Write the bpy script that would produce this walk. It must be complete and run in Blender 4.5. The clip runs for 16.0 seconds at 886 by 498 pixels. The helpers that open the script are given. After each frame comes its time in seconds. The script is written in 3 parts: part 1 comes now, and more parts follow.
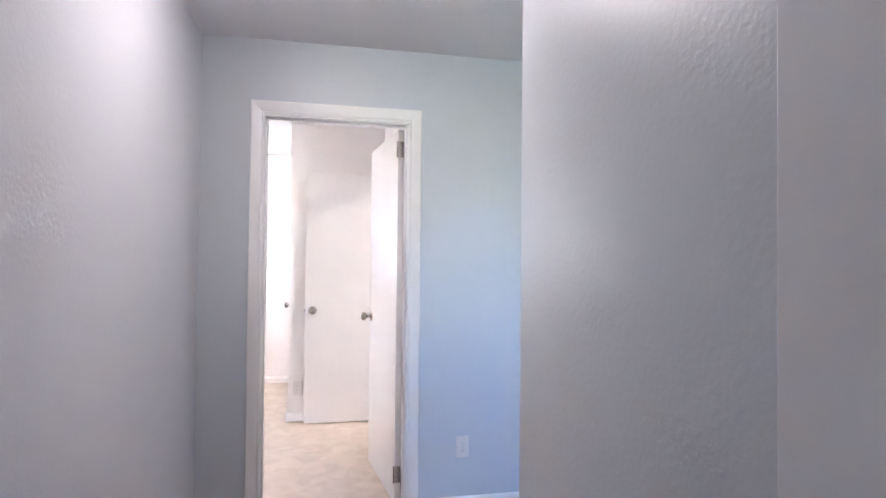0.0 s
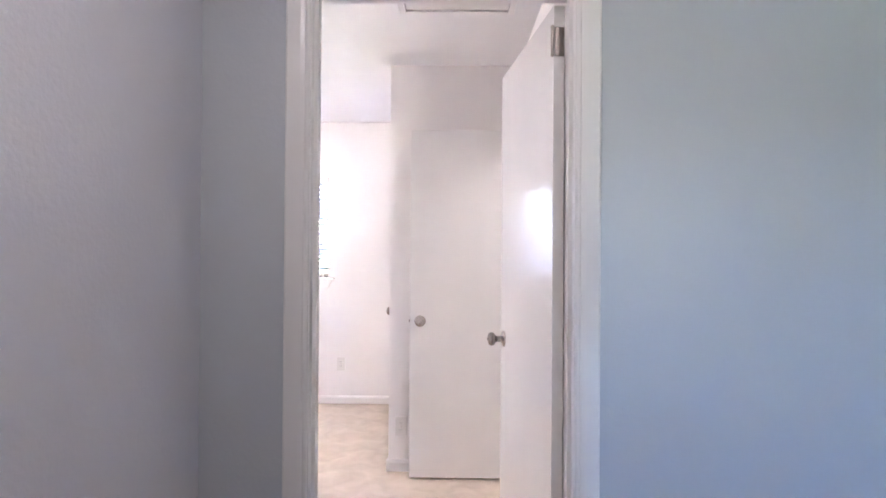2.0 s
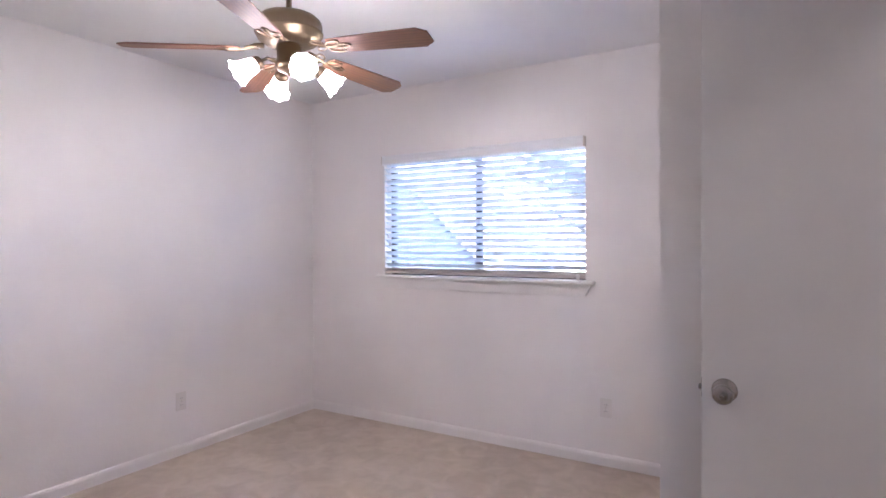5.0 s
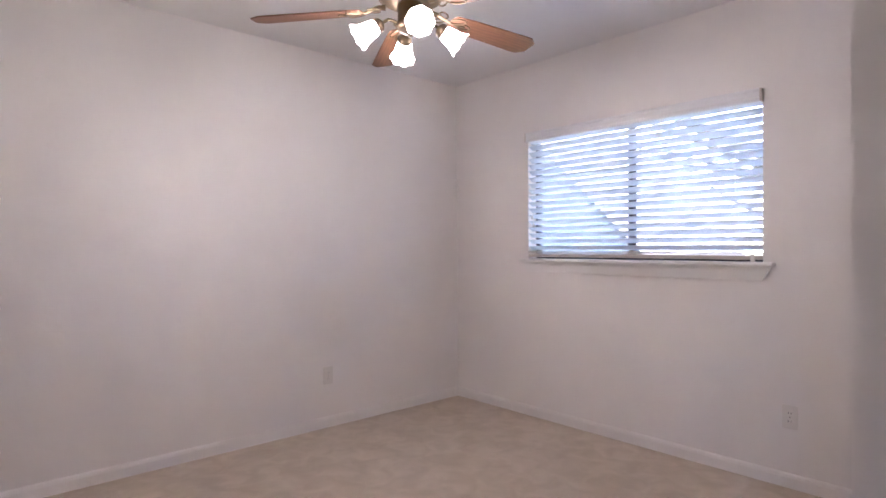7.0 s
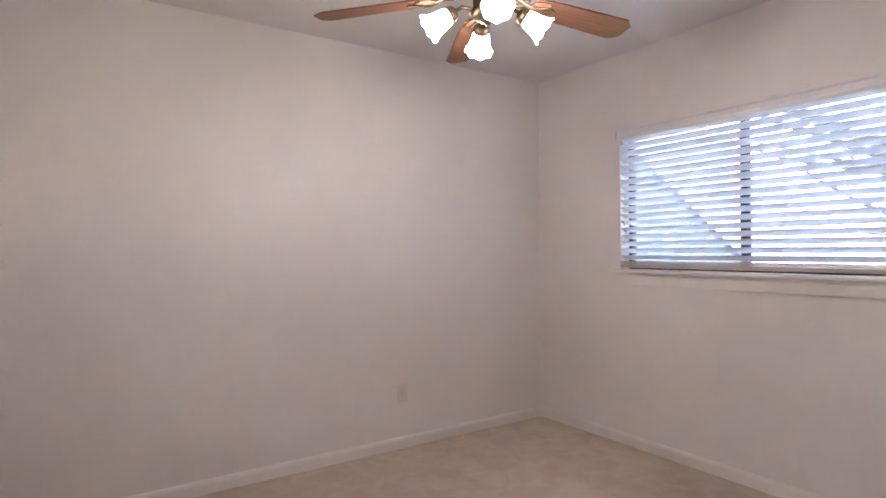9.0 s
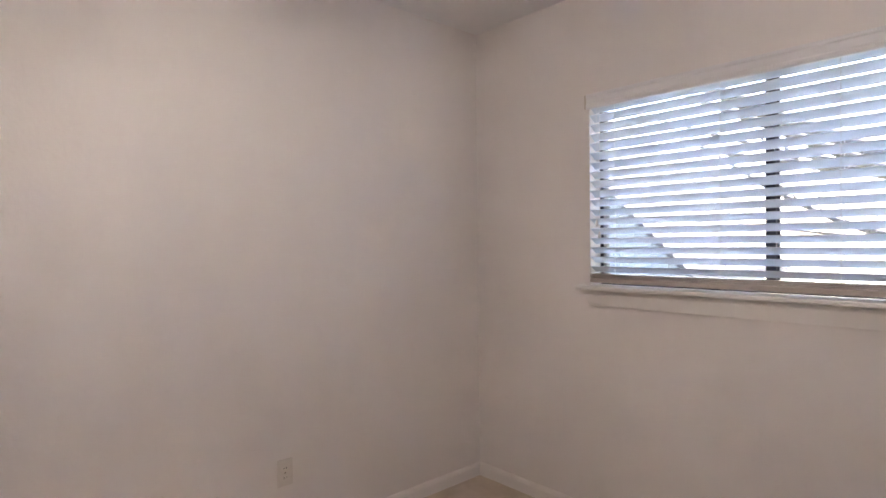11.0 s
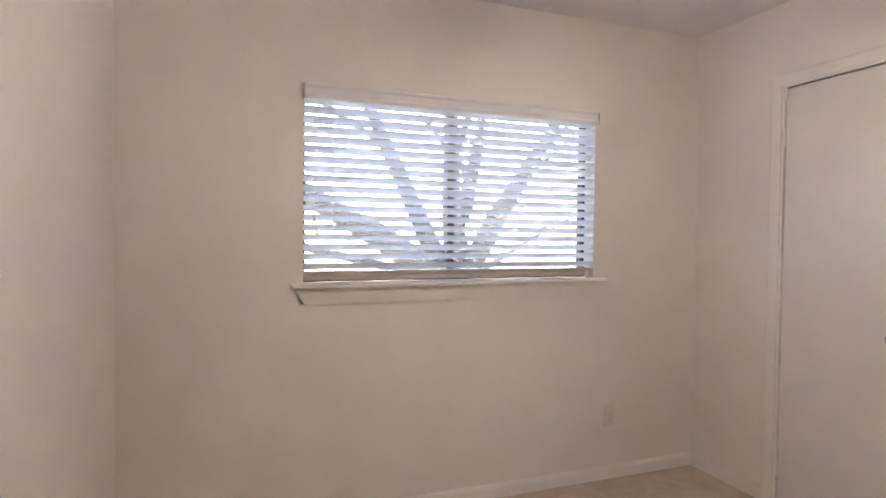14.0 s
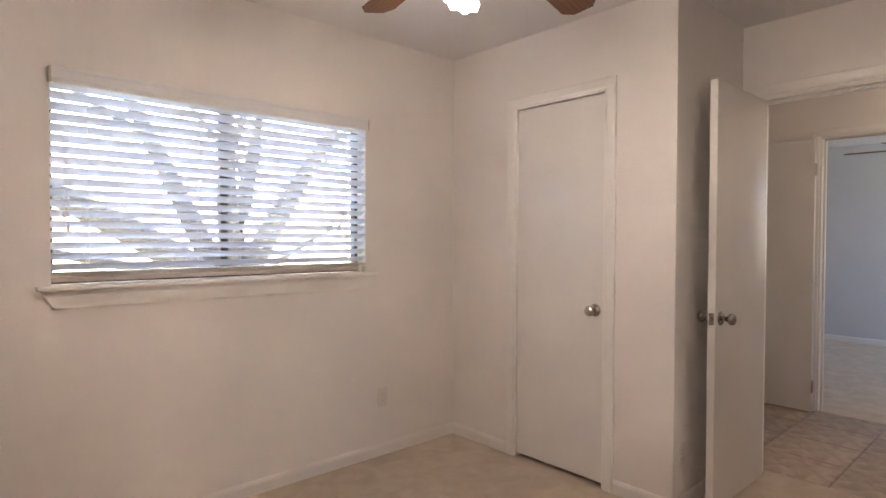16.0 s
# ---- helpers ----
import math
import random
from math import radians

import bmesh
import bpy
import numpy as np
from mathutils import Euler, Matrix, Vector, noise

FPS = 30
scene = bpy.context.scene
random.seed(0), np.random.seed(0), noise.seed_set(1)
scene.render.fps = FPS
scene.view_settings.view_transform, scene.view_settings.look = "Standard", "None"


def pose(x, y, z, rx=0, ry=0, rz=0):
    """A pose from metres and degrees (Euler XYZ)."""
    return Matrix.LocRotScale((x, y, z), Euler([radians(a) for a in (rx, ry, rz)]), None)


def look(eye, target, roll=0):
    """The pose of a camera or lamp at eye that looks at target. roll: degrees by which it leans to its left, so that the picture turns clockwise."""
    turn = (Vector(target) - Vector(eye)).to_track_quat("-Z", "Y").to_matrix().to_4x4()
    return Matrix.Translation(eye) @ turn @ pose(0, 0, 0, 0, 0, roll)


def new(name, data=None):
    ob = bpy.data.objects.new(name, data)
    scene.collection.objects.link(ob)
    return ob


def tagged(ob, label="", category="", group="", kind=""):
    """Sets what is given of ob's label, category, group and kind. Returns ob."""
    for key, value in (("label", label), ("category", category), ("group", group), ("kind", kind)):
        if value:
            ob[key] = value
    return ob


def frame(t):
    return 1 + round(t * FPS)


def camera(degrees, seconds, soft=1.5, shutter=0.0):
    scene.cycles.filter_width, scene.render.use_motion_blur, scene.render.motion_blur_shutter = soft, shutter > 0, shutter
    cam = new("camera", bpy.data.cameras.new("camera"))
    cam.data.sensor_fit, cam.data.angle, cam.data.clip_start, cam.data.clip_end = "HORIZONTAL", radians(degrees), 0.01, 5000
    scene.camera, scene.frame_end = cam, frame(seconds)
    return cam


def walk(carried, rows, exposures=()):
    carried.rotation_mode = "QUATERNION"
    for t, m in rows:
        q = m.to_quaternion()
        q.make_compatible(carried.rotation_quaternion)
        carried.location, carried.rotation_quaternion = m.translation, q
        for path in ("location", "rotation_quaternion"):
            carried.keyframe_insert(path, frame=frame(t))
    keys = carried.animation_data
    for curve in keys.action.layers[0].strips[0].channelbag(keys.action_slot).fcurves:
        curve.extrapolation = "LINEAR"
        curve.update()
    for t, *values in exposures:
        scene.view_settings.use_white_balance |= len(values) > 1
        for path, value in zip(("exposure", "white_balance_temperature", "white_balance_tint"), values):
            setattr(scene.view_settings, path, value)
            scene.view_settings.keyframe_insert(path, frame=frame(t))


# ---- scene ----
cam = camera(76.1, 16.0, soft=1.6)
PATH = [
    (0, (-0.083, -2.974, 1.339), (0.331, -1.018, 1.376), 0.6),
    (0.5, (-0.054, -2.635, 1.325), (0.162, -0.647, 1.359), 0.4),
    (1, (-0.039, -2.311, 1.326), (0.085, -0.315, 1.364), 0.3),
    (1.5, (0.001, -1.915, 1.332), (0.042, 0.084, 1.36), 0.5),
    (2, (0.008, -1.569, 1.313), (-0.015, 0.431, 1.327), 0.4),
    (2.5, (0.026, -1.145, 1.326), (-0.097, 0.852, 1.319), 0.3),
    (3, (0.057, -0.828, 1.327), (-0.177, 1.158, 1.315), 0.1),
    (3.5, (0.092, -0.559, 1.337), (-0.374, 1.386, 1.323), 0.0),
    (4, (0.058, -0.319, 1.334), (-0.62, 1.562, 1.317), -0.1),
    (4.5, (0.019, -0.14, 1.352), (-0.859, 1.657, 1.327), -0.1),
    (5, (-0.017, -0.012, 1.326), (-1.052, 1.698, 1.305), -0.3),
    (5.2, (-0.022, 0.049, 1.311), (-1.136, 1.71, 1.284), -0.3),
    (7.5, (-0.005, 0.271, 1.171), (-1.547, 1.545, 1.163), -0.5),
    (8.5, (-0.08, 0.346, 1.217), (-1.719, 1.492, 1.203), -0.9),
    (9, (-0.211, 0.432, 1.231), (-1.873, 1.545, 1.231), -0.5),
    (11.5, (-1.445, 1.139, 1.321), (-2.729, 2.672, 1.282), -0.5),
    (12, (-1.928, 0.913, 1.348), (-2.766, 2.728, 1.294), -0.7),
    (12.5, (-2.45, 0.826, 1.371), (-2.704, 2.808, 1.289), 0.1),
    (13, (-2.665, 0.901, 1.31), (-2.554, 2.897, 1.253), 0.4),
    (13.5, (-2.745, 0.905, 1.309), (-2.333, 2.861, 1.26), 0.4),
    (14, (-2.847, 0.812, 1.319), (-2.145, 2.684, 1.265), 0.6),
    (14.5, (-2.91, 0.733, 1.307), (-1.999, 2.513, 1.263), 0.4),
    (15, (-2.91, 0.68, 1.3), (-1.88, 2.394, 1.252), 0.4),
    (15.5, (-2.889, 0.621, 1.3), (-1.708, 2.235, 1.255), 0.3),
    (16, (-2.903, 0.623, 1.294), (-1.562, 2.107, 1.252), 0.2),
]
walk(cam, [(t, look(eye, target, roll)) for t, eye, target, roll in PATH], exposures=[
    (0, 6.6, 5350, 19), (2.5, 5.95, 5450, 22), (3.5, 5.5, 5400, 24), (5.0, 4.8, 5400, 25),
    (7.5, 4.55, 5850, 24), (9.0, 4.42, 6100, 23), (12.0, 4.18, 6350, 20), (13.0, 4.3, 6450, 20), (14.5, 4.45, 6700, 20), (16.0, 4.48, 6900, 21)])

# ---- world and sun ----
world = bpy.data.worlds.new("sky")
scene.world = world
world.use_nodes = True
wn = world.node_tree.nodes
sky = wn.new("ShaderNodeTexSky")
sky.sky_type = "NISHITA"
sky.sun_disc = False
sky.sun_elevation, sky.sun_rotation = radians(55.5), radians(14)
sky.dust_density = 2.0
wn["Background"].inputs["Strength"].default_value = 0.11
world.node_tree.links.new(sky.outputs[0], wn["Background"].inputs["Color"])
sun = new("sun", bpy.data.lights.new("sun", "SUN"))
sun.data.energy, sun.data.angle, sun.data.color = 4.5, radians(3), (1.0, 0.95, 0.88)
sun.matrix_world = look((2.5, 10, 15), (0, 0, 0))

SHADE_GLOW = 1.9
BULB_GLOW = 13.0
HALL_GLOW = 0.72
SIDE_GLOW = 1.6


def window_lamp(name, eye, target, w, h, watts):
    """Skylight standing in a window opening."""
    lamp = new(name, bpy.data.lights.new(name, "AREA"))
    lamp.data.shape, lamp.data.size, lamp.data.size_y = "RECTANGLE", w, h
    lamp.data.energy, lamp.data.color = watts, (0.62, 0.78, 1.0)
    lamp.matrix_world = look(eye, target)
    return lamp


window_lamp("far_window_light", (4.65, 0.1, 1.5), (4.65, 4, 1.3), 1.2, 1.1, 0.25)


# ---- materials ----
def mat(name, color, rough=0.5, metal=0.0):
    m = bpy.data.materials.new(name)
    m.use_nodes = True
    b = m.node_tree.nodes["Principled BSDF"]
    b.inputs["Base Color"].default_value = (*color, 1)
    b.inputs["Roughness"].default_value = rough
    b.inputs["Metallic"].default_value = metal
    return m, m.node_tree.nodes, m.node_tree.links, b


def noise_node(n, l, scale, detail=3.0, stretch=None):
    tc = n.new("ShaderNodeTexCoord")
    t = n.new("ShaderNodeTexNoise")
    t.inputs["Scale"].default_value, t.inputs["Detail"].default_value = scale, detail
    if stretch:
        mp = n.new("ShaderNodeMapping")
        mp.inputs["Scale"].default_value = stretch
        l.new(tc.outputs["Object"], mp.inputs["Vector"])
        l.new(mp.outputs[0], t.inputs["Vector"])
    else:
        l.new(tc.outputs["Object"], t.inputs["Vector"])
    return t


def mottle(n, l, b, tex, lo, hi, a=0.35, z=0.65):
    r = n.new("ShaderNodeValToRGB")
    r.color_ramp.elements[0].position, r.color_ramp.elements[1].position = a, z
    r.color_ramp.elements[0].color, r.color_ramp.elements[1].color = (*lo, 1), (*hi, 1)
    l.new(tex.outputs[0], r.inputs[0])
    l.new(r.outputs[0], b.inputs["Base Color"])
    return r


def relief(n, l, b, tex, strength, distance):
    bp = n.new("ShaderNodeBump")
    bp.inputs["Strength"].default_value, bp.inputs["Distance"].default_value = strength, distance
    l.new(tex.outputs[0], bp.inputs["Height"])
    l.new(bp.outputs[0], b.inputs["Normal"])
    return bp


def paint(name, color, rough, peel=0.25, size=70.0):
    """Wall paint rolled over an orange-peel texture."""
    m, n, l, b = mat(name, color, rough)
    big = noise_node(n, l, 1.3, 4)
    lo, hi = tuple(c * 0.965 for c in color), tuple(min(1, c * 1.02) for c in color)
    mottle(n, l, b, big, lo, hi)
    relief(n, l, b, noise_node(n, l, size, 3), peel, 0.003)
    return m


def wood(name, lo, hi, rough):
    m, n, l, b = mat(name, lo, rough)
    grain = noise_node(n, l, 9, 5, (1.2, 9, 9))
    grain.inputs["Distortion"].default_value = 1.4
    wave = n.new("ShaderNodeTexWave")
    wave.inputs["Scale"].default_value, wave.inputs["Distortion"].default_value = 3.0, 7.0
    wave.inputs["Detail"].default_value, wave.bands_direction = 3.0, "Y"
    tc = n.new("ShaderNodeTexCoord")
    mp = n.new("ShaderNodeMapping")
    mp.inputs["Scale"].default_value = (1.0, 6.0, 6.0)
    l.new(tc.outputs["Object"], mp.inputs["Vector"])
    l.new(mp.outputs[0], wave.inputs["Vector"])
    mx = n.new("ShaderNodeMath")
    mx.operation = "MULTIPLY_ADD"
    mx.inputs[1].default_value = 0.28
    l.new(wave.outputs[1], mx.inputs[0])
    half = n.new("ShaderNodeMath")
    half.operation = "MULTIPLY"
    half.inputs[1].default_value = 0.5
    l.new(grain.outputs[0], half.inputs[0])
    l.new(half.outputs[0], mx.inputs[2])
    mottle(n, l, b, mx, lo, hi, 0.2, 0.8)
    return m


def metal(name, color, rough):
    m, n, l, b = mat(name, color, rough, 1.0)
    t = noise_node(n, l, 60, 3)
    r = n.new("ShaderNodeMapRange")
    r.inputs["To Min"].default_value, r.inputs["To Max"].default_value = rough * 0.8, rough * 1.3
    l.new(t.outputs[0], r.inputs[0])
    l.new(r.outputs[0], b.inputs["Roughness"])
    return m


def glow(name, color, strength):
    m, n, l, b = mat(name, (0.85, 0.83, 0.78), 0.35)
    b.inputs["Emission Color"].default_value = (*color, 1)
    b.inputs["Emission Strength"].default_value = strength
    return m


WHITE_WALL = paint("white_wall_paint", (0.80, 0.77, 0.745), 0.44, 0.22)
BLUE_WALL = paint("pale_blue_wall_paint", (0.525, 0.548, 0.572), 0.38, 0.3)
GREY_WALL = paint("pale_grey_wall_paint", (0.62, 0.615, 0.64), 0.36, 0.35)
CEILING = paint("ceiling_paint", (0.80, 0.79, 0.785), 0.8, 0.5, 40)
TRIM = paint("semi_gloss_trim_paint", (0.80, 0.785, 0.76), 0.28, 0.05, 30)
DOOR = paint("door_paint", (0.77, 0.755, 0.735), 0.2, 0.06, 25)
BLIND = paint("blind_vinyl", (0.74, 0.745, 0.76), 0.4, 0.04, 30)
# tan rail vinyl, with the shade on rail and valance ends in its colour
RAIL_AND_END_SHADE = paint("taupe_rail_and_end_shade", (0.50, 0.45, 0.40), 0.45, 0.04, 30)
PLATE = mat("plate_plastic", (0.70, 0.67, 0.63), 0.35)[0]
DARK = mat("slot_dark", (0.03, 0.03, 0.03), 0.6)[0]
NICKEL = metal("satin_nickel", (0.40, 0.37, 0.34), 0.22)
BRASS = metal("antique_brass", (0.17, 0.128, 0.08), 0.42)
BRONZE = mat("bronze_aluminium", (0.02, 0.024, 0.036), 0.5, 0.3)[0]
OAK = wood("oak_blade", (0.11, 0.046, 0.022), (0.21, 0.092, 0.044), 0.64)
SHADE = glow("lit_frosted_glass", (1.0, 0.87, 0.75), SHADE_GLOW)
BULB = glow("lit_bulb", (1.0, 0.87, 0.75), BULB_GLOW)
DOME = glow("lit_hall_dome", (1.0, 0.84, 0.66), HALL_GLOW)
SIDE_DOME = glow("lit_side_dome", (1.0, 0.84, 0.66), SIDE_GLOW)
CORD = mat("cord_white", (0.75, 0.75, 0.74), 0.7)[0]

SLAT, n, l, b = mat("slat_vinyl", (0.77, 0.805, 0.84), 0.42)
tr = n.new("ShaderNodeBsdfTranslucent")
tr.inputs["Color"].default_value = (0.67, 0.785, 0.89, 1)
mxs = n.new("ShaderNodeMixShader")
mxs.inputs[0].default_value = 0.25
l.new(b.outputs[0], mxs.inputs[1])
l.new(tr.outputs[0], mxs.inputs[2])
l.new(mxs.outputs[0], n["Material Output"].inputs["Surface"])

CARPET, n, l, b = mat("beige_carpet", (0.5, 0.4, 0.3), 0.95)
blot = noise_node(n, l, 7.5, 5)
blot.inputs["Distortion"].default_value = 0.8
mottle(n, l, b, blot, (0.52, 0.435, 0.345), (0.62, 0.53, 0.435), 0.34, 0.68)
relief(n, l, b, noise_node(n, l, 320, 2), 0.6, 0.006)

TILE, n, l, b = mat("stone_look_tile", (0.3, 0.25, 0.2), 0.38)
vein = noise_node(n, l, 6, 6)
vein.inputs["Distortion"].default_value = 1.6
ramp = mottle(n, l, b, vein, (0.29, 0.21, 0.155), (0.54, 0.44, 0.35), 0.3, 0.72)
oi = n.new("ShaderNodeObjectInfo")
hsv = n.new("ShaderNodeHueSaturation")
rng = n.new("ShaderNodeMapRange")
rng.inputs["To Min"].default_value, rng.inputs["To Max"].default_value = 0.82, 1.15
l.new(oi.outputs["Random"], rng.inputs[0])
l.new(rng.outputs[0], hsv.inputs["Value"])
l.new(ramp.outputs[0], hsv.inputs["Color"])
l.new(hsv.outputs[0], b.inputs["Base Color"])
GROUT = paint("grout", (0.30, 0.27, 0.24), 0.9, 0.3, 120)

GLASS, n, l, b = mat("window_glass", (1, 1, 1), 0.0)
n.remove(b)
tp, gl, fr, mx = (n.new("ShaderNodeBsdfTransparent"), n.new("ShaderNodeBsdfGlossy"), n.new("ShaderNodeFresnel"), n.new("ShaderNodeMixShader"))
gl.inputs["Roughness"].default_value = 0.02
l.new(fr.outputs[0], mx.inputs[0])
l.new(tp.outputs[0], mx.inputs[1])
l.new(gl.outputs[0], mx.inputs[2])
l.new(mx.outputs[0], n["Material Output"].inputs["Surface"])

BARK, n, l, b = mat("oak_bark", (0.2, 0.18, 0.16), 0.9)
bk = noise_node(n, l, 7, 6, (4, 4, 1))
mottle(n, l, b, bk, (0.04, 0.038, 0.037), (0.11, 0.102, 0.097))
relief(n, l, b, bk, 0.8, 0.04)
LEAF, n, l, b = mat("oak_leaf", (0.08, 0.12, 0.05), 0.6)
gi = n.new("ShaderNodeNewGeometry")
lr = n.new("ShaderNodeValToRGB")
lr.color_ramp.elements[0].color, lr.color_ramp.elements[1].color = (0.05, 0.08, 0.035, 1), (0.13, 0.17, 0.075, 1)
l.new(gi.outputs["Random Per Island"], lr.inputs[0])
l.new(lr.outputs[0], b.inputs["Base Color"])
GRASS, n, l, b = mat("dry_lawn", (0.15, 0.17, 0.08), 0.95)
mottle(n, l, b, noise_node(n, l, 0.9, 6), (0.16, 0.18, 0.09), (0.30, 0.29, 0.19))
relief(n, l, b, noise_node(n, l, 60, 3), 0.8, 0.05)
SHINGLE = paint("roof_shingle", (0.035, 0.035, 0.04), 0.9, 0.7, 30)
SIDING = paint("siding_paint", (0.2, 0.225, 0.25), 0.7, 0.2, 40)
STUCCO = paint("outer_wall", (0.55, 0.50, 0.44), 0.85, 0.5, 40)


# ---- builders ----
def box(bm, x0, y0, z0, x1, y1, z1):
    v = [bm.verts.new(p) for p in ((x0, y0, z0), (x1, y0, z0), (x1, y1, z0), (x0, y1, z0), (x0, y0, z1), (x1, y0, z1), (x1, y1, z1), (x0, y1, z1))]
    for f in ((3, 2, 1, 0), (4, 5, 6, 7), (0, 1, 5, 4), (1, 2, 6, 5), (2, 3, 7, 6), (3, 0, 4, 7)):
        bm.faces.new([v[i] for i in f])
    return bm


def soft_box(x0, y0, z0, x1, y1, z1, r=0.003, seg=2):
    bm = box(bmesh.new(), x0, y0, z0, x1, y1, z1)
    bmesh.ops.bevel(bm, geom=bm.edges[:], offset=r, segments=seg, affect="EDGES", profile=0.5)
    return bm


def lathe(profile, steps=28, ruffle=0.0, lobes=8):
    """Turns (radius, height) pairs about z; a ruffle waves the rows past the middle."""
    bm = bmesh.new()
    rings = []
    for k, (r, h) in enumerate(profile):
        w = ruffle * max(0.0, k / (len(profile) - 1) - 0.45) * 2
        ring = []
        for i in range(steps):
            a = 2 * math.pi * i / steps
            rr = r * (1 + w * math.cos(lobes * a))
            ring.append(bm.verts.new((rr * math.cos(a), rr * math.sin(a), h - w * 0.08 * math.cos(lobes * a))))
        rings.append(ring)
    for p, q in zip(rings, rings[1:]):
        for i in range(steps):
            bm.faces.new((p[i], p[(i + 1) % steps], q[(i + 1) % steps], q[i]))
    if profile[0][0] > 0:
        bm.faces.new(rings[0][::-1])
    if profile[-1][0] > 0 and not ruffle:
        bm.faces.new(rings[-1])
    bmesh.ops.remove_doubles(bm, verts=bm.verts[:], dist=1e-5)
    return bm


def tube(bm, points, radii, sides=8, closed=False):
    pts = [Vector(p) for p in points]
    if not isinstance(radii, (list, tuple)):
        radii = [radii] * len(pts)
    rings = []
    up = Vector((0.13, 0.21, 0.97))
    for i, p in enumerate(pts):
        if closed:
            d = pts[(i + 1) % len(pts)] - pts[i - 1]
        else:
            d = pts[min(i + 1, len(pts) - 1)] - pts[max(i - 1, 0)]
        d.normalize()
        s = d.cross(up)
        if s.length < 0.1:
            s = d.cross(Vector((1, 0, 0)))
        s.normalize()
        t = s.cross(d)
        rings.append([bm.verts.new(p + radii[i] * (math.cos(a) * s + math.sin(a) * t)) for a in (2 * math.pi * k / sides for k in range(sides))])
    pairs = list(zip(rings, rings[1:]))
    if closed:
        pairs.append((rings[-1], rings[0]))
    for p, q in pairs:
        for k in range(sides):
            bm.faces.new((p[k], p[(k + 1) % sides], q[(k + 1) % sides], q[k]))
    if not closed:
        bm.faces.new(rings[0][::-1])
        bm.faces.new(rings[-1])
    return bm


def mesh_of(name, bm, material, smooth=False):
    bmesh.ops.recalc_face_normals(bm, faces=bm.faces[:])
    me = bpy.data.meshes.new(name)
    bm.to_mesh(me)
    bm.free()
    me.materials.append(material)
    for p in me.polygons:
        p.use_smooth = smooth
    return me


def solid(name, bm, material, smooth=False, m=None, **tags):
    ob = new(name, mesh_of(name, bm, material, smooth))
    if m is not None:
        ob.matrix_world = m
    return tagged(ob, **tags)


def part(name, bm, material, parent, label="", m=None, smooth=False):
    ob = new(name, bm if isinstance(bm, bpy.types.Mesh) else mesh_of(name, bm, material, smooth))
    ob.parent = parent
    if m is not None:
        ob.matrix_basis = m
    return tagged(ob, label=label)


def thing(name, m, label, category, group="", kind=""):
    ob = new(name)
    ob.empty_display_size = 0.1
    ob.matrix_basis = m
    return tagged(ob, label, category, group, kind)


def boxes(name, rows, material, label, category="wall"):
    bm = bmesh.new()
    for r in rows:
        box(bm, *r)
    return solid(name, bm, material, label=label, category=category, kind="structure")


# ---- plan ----
H = 2.445
XL, XB, YW = -3.276, -0.352, 3.345          # west wall, closet face, window wall
YB, XD = 1.843, 0.42                    # closet end, second doorway's wall
WX0, WX1, WZ0, WZ1 = -2.557, -1.04, 1.094, 1.966   # window opening
DH = 2.045
D1L, D1R = -0.392, 0.366
DH1 = 2.07                               # head of the hall doorway
D3A, D3B = 1.11, 1.765
HL, HR, HRE = -0.686, 0.455, -1.48         # hall walls
FY0, FY1 = 1.08, 1.875                   # far doorway
XF = 2.0

TS1 = 0.108                              # bedroom face of the hall wall
boxes("wall_south", [(XL, 0.06, 0, D1L, TS1, H), (D1R, 0.06, 0, XD, TS1, H), (D1L, 0.06, DH1, D1R, TS1, H)], WHITE_WALL, "white painted bedroom wall beside the hall doorway")
boxes("wall_hall_north", [(-0.82, 0, 0, D1L, 0.06, H), (D1R, 0, 0, 3.4, 0.06, H), (D1L, 0, DH1, D1R, 0.06, H)], BLUE_WALL, "pale blue painted hall wall around a doorway")
boxes("wall_west", [(XL - 0.12, 0.06, 0, XL, YW + 0.14, H)], WHITE_WALL, "plain white painted bedroom wall")
boxes("wall_north", [(XL, YW, 0, WX0, YW + 0.14, H), (WX1, YW, 0, 0.6, YW + 0.14, H), (WX0, YW, 0, WX1, YW + 0.14, WZ0 - 0.02), (WX0, YW, WZ1, WX1, YW + 0.14, H)], WHITE_WALL, "white painted bedroom wall with a window")
CY0, CY1, CH = 2.208, 2.813, 2.05         # closet doorway
boxes("wall_closet_front", [(XB, YB + 0.1, 0, XB + 0.1, CY0, H), (XB, CY1, 0, XB + 0.1, YW, H), (XB, CY0, CH, XB + 0.1, CY1, H)], WHITE_WALL, "white painted closet wall with a narrow door")
boxes("wall_closet_end", [(XB, YB, 0, XD, YB + 0.1, H)], WHITE_WALL, "white painted end wall of the closet")
boxes("wall_closet_back", [(XD, YB + 0.1, 0, XD + 0.12, YW, H)], WHITE_WALL, "white painted wall behind the closet")
boxes("wall_east", [(XD, 0.06, 0, XD + 0.12, D3A, H), (XD, D3B, 0, XD + 0.12, YB + 0.1, H), (XD, D3A, DH, XD + 0.12, D3B, H)], WHITE_WALL, "white painted wall around the second doorway")
